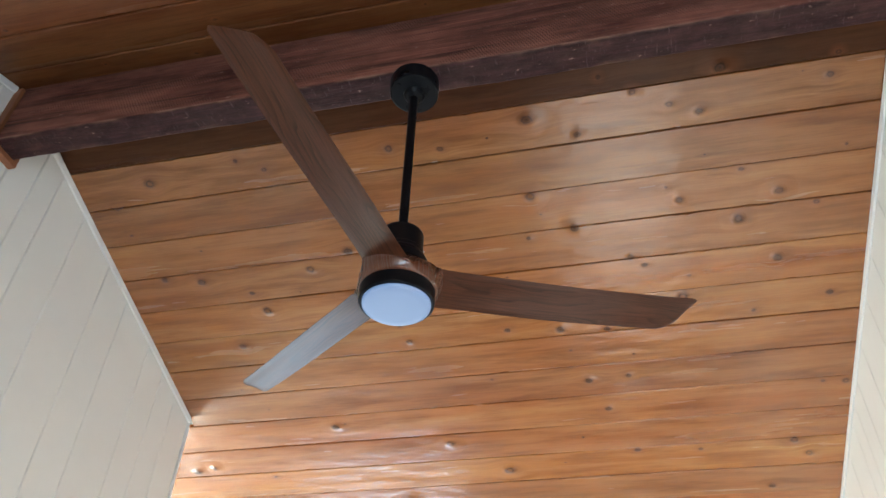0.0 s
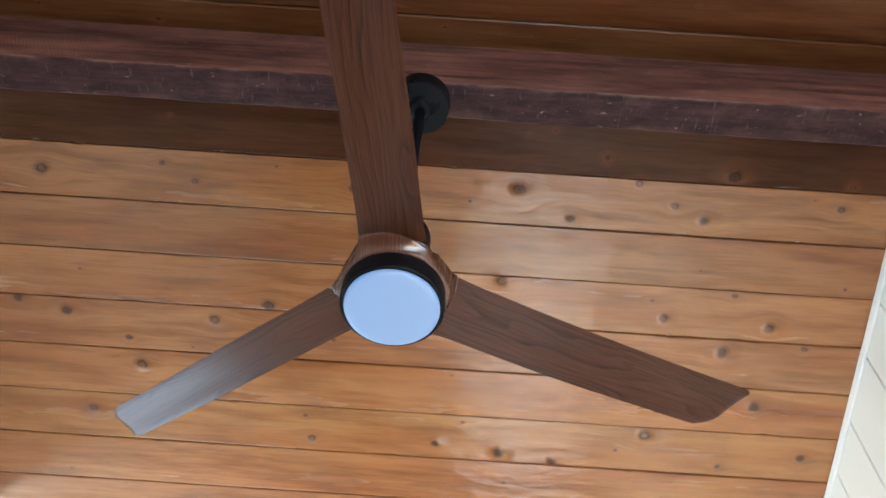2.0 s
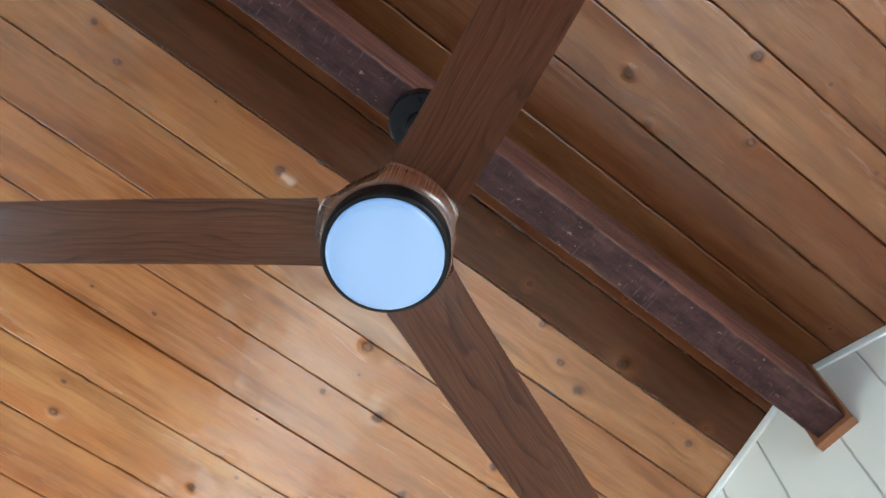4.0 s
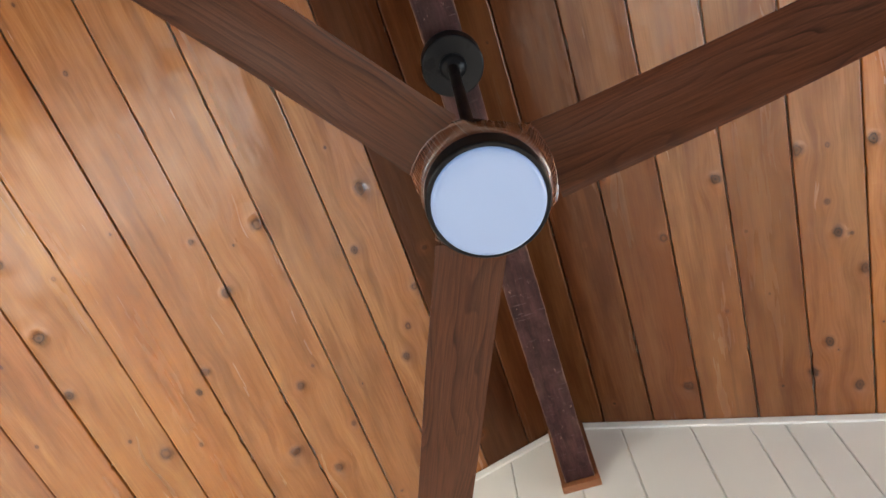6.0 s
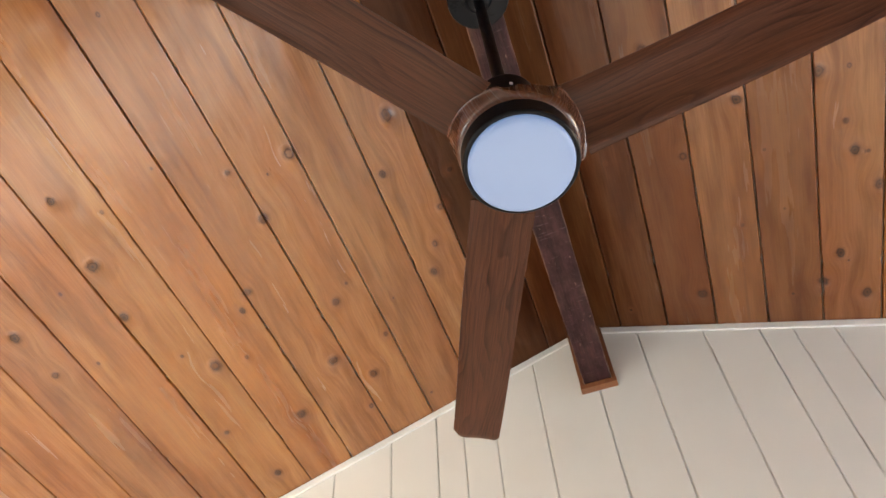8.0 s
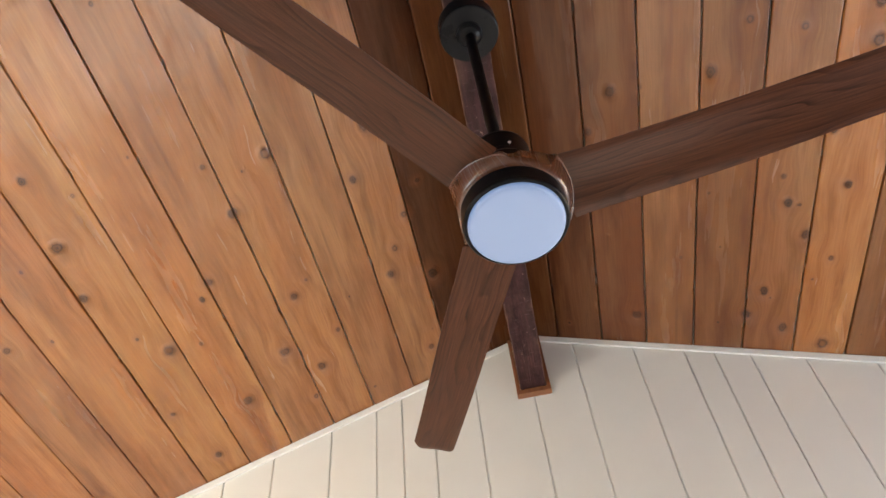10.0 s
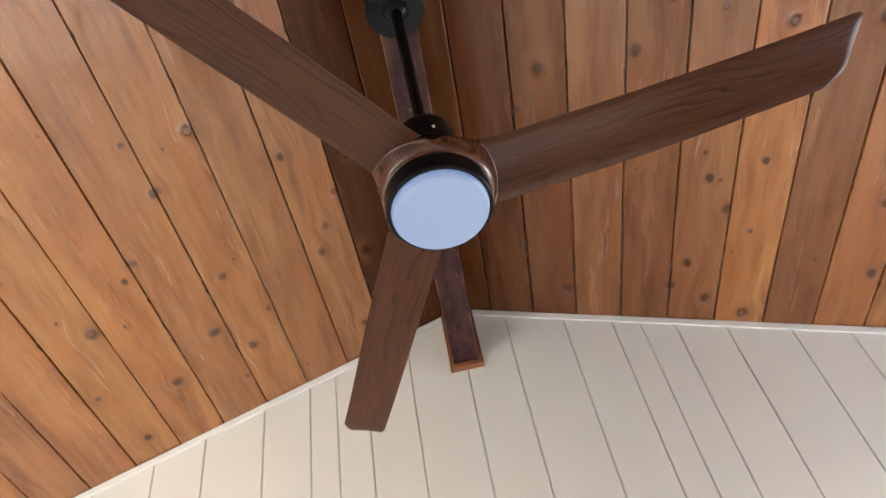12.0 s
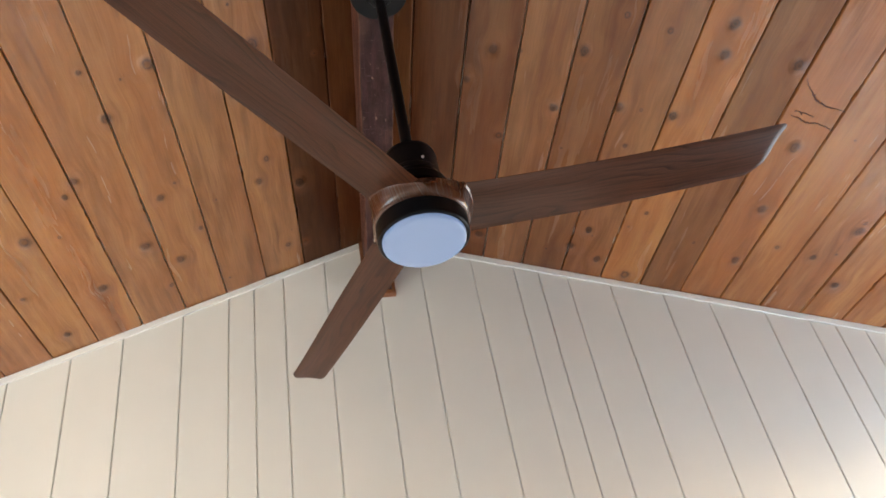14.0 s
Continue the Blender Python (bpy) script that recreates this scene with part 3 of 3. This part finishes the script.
top_n, top_s = ceiling_z(NORTH) + 0.02, ceiling_z(SOUTH) + 0.02
wall_with_opening("wall_north", "plain painted wall with a wide window opening", "x", NORTH, 0.14, ALCOVE_X - 0.14, EAST + 0.14, top_n, top_n, -1.9, -0.7, 1.05, 2.05)
wall_with_opening("wall_south", "plain painted wall with a window opening", "x", SOUTH - 0.14, 0.14, WEST - 0.14, EAST + 0.14, top_s, top_s, 0.42, 1.27, 0.62, 2.38)
wall_with_opening("wall_alcove", "plain painted alcove wall with a window opening", "y", ALCOVE_X - 0.14, 0.14, CORNER_Y - 0.12, NORTH,
                  ceiling_z(CORNER_Y - 0.12) + 0.02, top_n, 1.8, 3.0, 0.6, 2.1)
bm = bmesh.new()
box(bm, ALCOVE_X, WEST - 0.14, CORNER_Y - 0.12, CORNER_Y, 0, ceiling_z(CORNER_Y) + 0.02)
tagged(part("wall_return", bm, PLAIN), "plain painted return wall of the alcove", "wall", kind="structure")


# ---- ridge beam ----
def ridge_beam():
    """A rough-sawn beam with slightly uneven faces and worn lower edges."""
    n = 240
    x = np.linspace(WEST - 0.011, EAST + 0.011, n)
    top = RIDGE_N + 0.02
    w = 0.006
    ring = [(BEAM_Y0, top)]
    ring += [(BEAM_Y0, BEAM_Z + w + (1.0 - i / 7) * (top - BEAM_Z - w)) for i in range(1, 8)]
    ring += [(BEAM_Y0 + w * 0.3, BEAM_Z + w * 0.3), (BEAM_Y0 + w, BEAM_Z)]
    ring += [(BEAM_Y0 + w + (BEAM_Y1 - BEAM_Y0 - 2 * w) * i / 6, BEAM_Z) for i in range(1, 7)]
    ring += [(BEAM_Y1 - w * 0.3, BEAM_Z + w * 0.3), (BEAM_Y1, BEAM_Z + w)]
    ring += [(BEAM_Y1, BEAM_Z + w + i / 7 * (top - BEAM_Z - w)) for i in range(1, 8)]
    ring = np.array(ring)
    V = np.zeros((n, len(ring), 3))
    for i, xx in enumerate(x):
        for j, (y, z) in enumerate(ring):
            corner = 1.0 if 7 <= j <= 9 or 15 <= j <= 17 else 0.35
            a = noise.noise(Vector((xx * 7, y * 30, z * 12))) * 0.0016 * corner
            b = noise.noise(Vector((xx * 38, y * 40 + 5, z * 40))) * 0.0011 * corner
            V[i, j] = (xx, y + (a + b) * (1 if y < 0 else -1), z + (a + b) * (1 if z < BEAM_Z + 0.02 else 0))
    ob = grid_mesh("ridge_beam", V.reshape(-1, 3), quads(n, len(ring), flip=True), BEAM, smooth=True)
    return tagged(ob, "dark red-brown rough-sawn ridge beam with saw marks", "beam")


ridge_beam()


def beam_collar(face, out):
    """Three thin boards that frame the end of the beam on the wall."""
    e = bpy.data.objects.new("beam_collar", None)
    scene.collection.objects.link(e)
    e.location = (face, 0, BEAM_Z - 0.024)
    depth, side = 0.030, 0.0155
    x0, x1 = (face, face + out * depth) if out > 0 else (face + out * depth, face)

    def board(name, y0, y1, z0, z1):
        bm = bmesh.new()
        box(bm, x0 - face, x1 - face, y0, y1, z0 - e.location.z, z1 - e.location.z, 0.0015)
        part(name, bm, COLLAR_WOOD, e)

    board("side_board", BEAM_Y0 - side, BEAM_Y0 - 0.0015, BEAM_Z - 0.004, ceiling_z(BEAM_Y0 - side) - 0.008)
    board("side_board", BEAM_Y1 + 0.0015, BEAM_Y1 + side, BEAM_Z - 0.004, ceiling_z(BEAM_Y1 + side) - 0.008)
    board("bottom_board", BEAM_Y0 - side - 0.001, BEAM_Y1 + side + 0.001, BEAM_Z - 0.024, BEAM_Z - 0.0042)
    return tagged(e, "red-brown stained wooden collar round the beam end", "collar", group="collars at the beam ends")


beam_collar(EAST + 0.010, -1)
beam_collar(WEST - 0.010, 1)


# ---- ceiling fan ----
FAN = new("ceiling_fan")
FAN.location = (0, 0, LAMP_Z - 0.010)
tagged(FAN, "three-blade walnut and black ceiling fan hanging from the ridge beam", "ceiling fan")
BLADE_ANGLE = 22.6       # degrees of the first blade; the others follow at 120
BLADE_Z, PITCH = 0.079, 0.24

bm = bmesh.new()
lathe(bm, [(0, 0.864), (0.0735, 0.864), (0.0748, 0.862), (0.0748, 0.81), (0.0735, 0.8055), (0.0705, 0.804), (0.034, 0.804), (0.033, 0.8035), (0, 0.8035)], 80)
canopy = part("canopy", bm, BLACK_SATIN, FAN, "round matt black canopy on the beam", smooth=False)
bm = bmesh.new()
lathe(bm, [(0, 0.8034), (0.033, 0.8034), (0.0325, 0.798), (0.026, 0.789), (0.0165, 0.784), (0, 0.784)], 64)
part("rod_collar", bm, BLACK_SATIN, canopy, smooth=False)
bm = bmesh.new()
lathe(bm, [(0, 0.792), (0.0125, 0.792), (0.0125, 0.236), (0, 0.236)], 48)
part("downrod", bm, BLACK, FAN, "slim black downrod", smooth=False)

bm = bmesh.new()
lathe(bm, [(0, 0.246), (0.016, 0.246), (0.0175, 0.244), (0.0175, 0.235), (0.050, 0.233), (0.0545, 0.229), (0.0565, 0.222), (0.0565, 0.172), (0.0575, 0.170),
           (0.0575, 0.160), (0.063, 0.152), (0.070, 0.138), (0.072, 0.118), (0, 0.118)], 80)
motor = part("motor_housing", bm, BLACK, FAN, "matt black motor cup", smooth=False)
for turn in (20, 200):
    bm = bmesh.new()
    bmesh.ops.create_cone(bm, cap_ends=True, segments=16, radius1=0.0032, radius2=0.0028, depth=0.003,
                          matrix=pose(0, 0, 0, 0, 0, turn) @ pose(0.0575, 0, 0.182, 0, 90, 0))
    part("screw", bm, STEEL, motor, "small bright screw")

bm = bmesh.new()
lathe(bm, [(0, 0.050), (0.0905, 0.050), (0.0918, 0.048), (0.0918, 0.017), (0.0912, 0.0125), (0.0890, 0.0105), (0.0845, 0.0105), (0.0838, 0.014), (0, 0.014)], 96)
ring = part("lamp_ring", bm, BLACK, FAN, "matt black lamp ring")
bm = bmesh.new()
lathe(bm, [(0, 0.013), (0.0832, 0.013), (0.0832, 0.0085), (0.0822, 0.0052), (0.0795, 0.0026), (0.0745, 0.0009), (0.060, 0.0002), (0, 0.0)], 96)
part("diffuser", bm, GLOW, FAN, "lit round frosted white diffuser", smooth=True)


def fan_hub():
    """The wooden hub: three lobes that run into the blades, coved down to the lamp ring."""
    nphi, nr = 240, 56
    phi = np.linspace(0, 2 * np.pi, nphi, endpoint=False)
    d = np.degrees(phi) - BLADE_ANGLE
    d = np.radians((d + 60) % 120 - 60)
    edge = np.where(d > 0, 0.0635, 0.0515) / np.maximum(np.abs(np.sin(d)), 1e-4)
    strip = np.minimum(edge, 0.150 / np.cos(d))
    outer = np.minimum((strip ** 7 + 0.0945 ** 7) ** (1 / 7), 0.1115)
    q = np.linspace(0, 1, nr)
    R = q[None, :] ** 0.8 * outer[:, None]
    w = 1 - smoothstep(radians(38), radians(60), np.abs(d))[:, None]
    off = R * np.sin(d)[:, None]
    u = np.clip((off + 0.052) / 0.116, 0, 1)
    mid = BLADE_Z - PITCH * off * w + 0.006 * (1 - (2 * u - 1) ** 2) * w + 0.004 * (1 - w)
    rim = smoothstep(0.85, 1.0, q)[None, :] * (1 - smoothstep(0.103, 0.111, outer))[:, None]
    t = 0.0036 * (1 - 0.75 * rim)
    bot = 0.047 + (mid - t - 0.047) * np.clip((R - 0.0915) / 0.0175, 0, 1) ** 2.3
    top = 0.121 + (mid + t - 0.121) * smoothstep(0.055, 0.111, R)
    V = []
    for zz in (bot, top):
        V.append(np.stack([R * np.cos(phi)[:, None], R * np.sin(phi)[:, None], zz], -1).reshape(-1, 3))
    n = nphi * nr
    rows = np.arange(nphi)
    nxt = (rows + 1) % nphi
    F = []
    for i in range(nr - 1):
        F.append(np.stack([rows * nr + i, nxt * nr + i, nxt * nr + i + 1, rows * nr + i + 1], -1))
        F.append(np.stack([n + rows * nr + i, n + rows * nr + i + 1, n + nxt * nr + i + 1, n + nxt * nr + i], -1))
    F.append(np.stack([rows * nr + nr - 1, nxt * nr + nr - 1, n + nxt * nr + nr - 1, n + rows * nr + nr - 1], -1))
    V = np.concatenate(V)
    along = np.tile((R * np.cos(d)[:, None]).ravel(), 2)
    across = np.tile((R * np.sin(d)[:, None]).ravel(), 2)
    g = np.stack([along, across, np.full(len(V), 3.0)], -1)
    ob = grid_mesh("hub", V, np.concatenate(F), HUB_WOOD, FAN, True, (("grain", "FLOAT_VECTOR", g),))
    ob["label"] = "coved walnut hub"
    return ob


def fan_blade(i):
    """A blade with a slanted, rounded tip, slightly arched and pitched."""
    ns, nu = 80, 21
    r0 = 0.100
    s = np.linspace(0, 1, ns) ** 0.85
    u = 0.5 - 0.5 * np.cos(np.linspace(0, np.pi, nu))
    S, U = np.meshgrid(s, u, indexing="ij")
    tip = 0.762 - 0.043 * U - 0.012 * np.clip((0.10 - U) / 0.10, 0, 1) ** 2 - 0.034 * np.clip((U - 0.68) / 0.32, 0, 1) ** 2.4
    R = r0 + S * (tip - r0)
    lo = -0.052 - 0.004 * smoothstep(0.3, 0.76, R)
    hi = 0.064 - 0.012 * smoothstep(0.25, 0.74, R)
    flare = 0.0025 * np.exp(-(R - r0) / 0.03)
    lo, hi = lo - flare, hi + flare
    off = lo + (hi - lo) * U
    arch = 0.006 * (1 - (2 * U - 1) ** 2)
    lift = 0.012 * np.clip((R - 0.35) / 0.41, 0, 1) ** 2
    mid = BLADE_Z - PITCH * off + arch + lift
    thick = 0.0042 * np.clip(1 - (2 * np.abs(U - 0.5)) ** 6, 0.12, 1) * (1 - 0.8 * smoothstep(0.985, 1.0, S)) 
    a = radians(BLADE_ANGLE + 120 * i)
    X, Y = R * math.cos(a) - off * math.sin(a), R * math.sin(a) + off * math.cos(a)
    V = np.concatenate([np.stack([X, Y, mid - thick], -1).reshape(-1, 3), np.stack([X, Y, mid + thick], -1).reshape(-1, 3)])
    n = ns * nu
    F = [quads(ns, nu, 0, flip=True), quads(ns, nu, n)]
    k = np.arange(ns - 1)
    F.append(np.stack([k * nu, n + k * nu, n + (k + 1) * nu, (k + 1) * nu], -1))
    k2 = k * nu + nu - 1
    F.append(np.stack([k2, k2 + nu, n + k2 + nu, n + k2], -1))
    e = (ns - 1) * nu + np.arange(nu - 1)
    F.append(np.stack([e, n + e, n + e + 1, e + 1], -1))
    g = np.tile(np.stack([R + 1.3 * i, off + 0.2 * i, np.full(R.shape, 2.0 * i)], -1).reshape(-1, 3), (2, 1))
    ob = grid_mesh("blade", V, np.concatenate(F), WALNUT, FAN, True, (("grain", "FLOAT_VECTOR", g),))
    mesh = ob.data
    bm = bmesh.new()
    bm.from_mesh(mesh)
    bmesh.ops.recalc_face_normals(bm, faces=bm.faces)
    for e in bm.edges:
        e.smooth = not (e.is_manifold and e.calc_face_angle(0) > 0.9)
    bm.to_mesh(mesh)
    bm.free()
    return ob


hub = fan_hub()
for i in range(3):
    fan_blade(i)
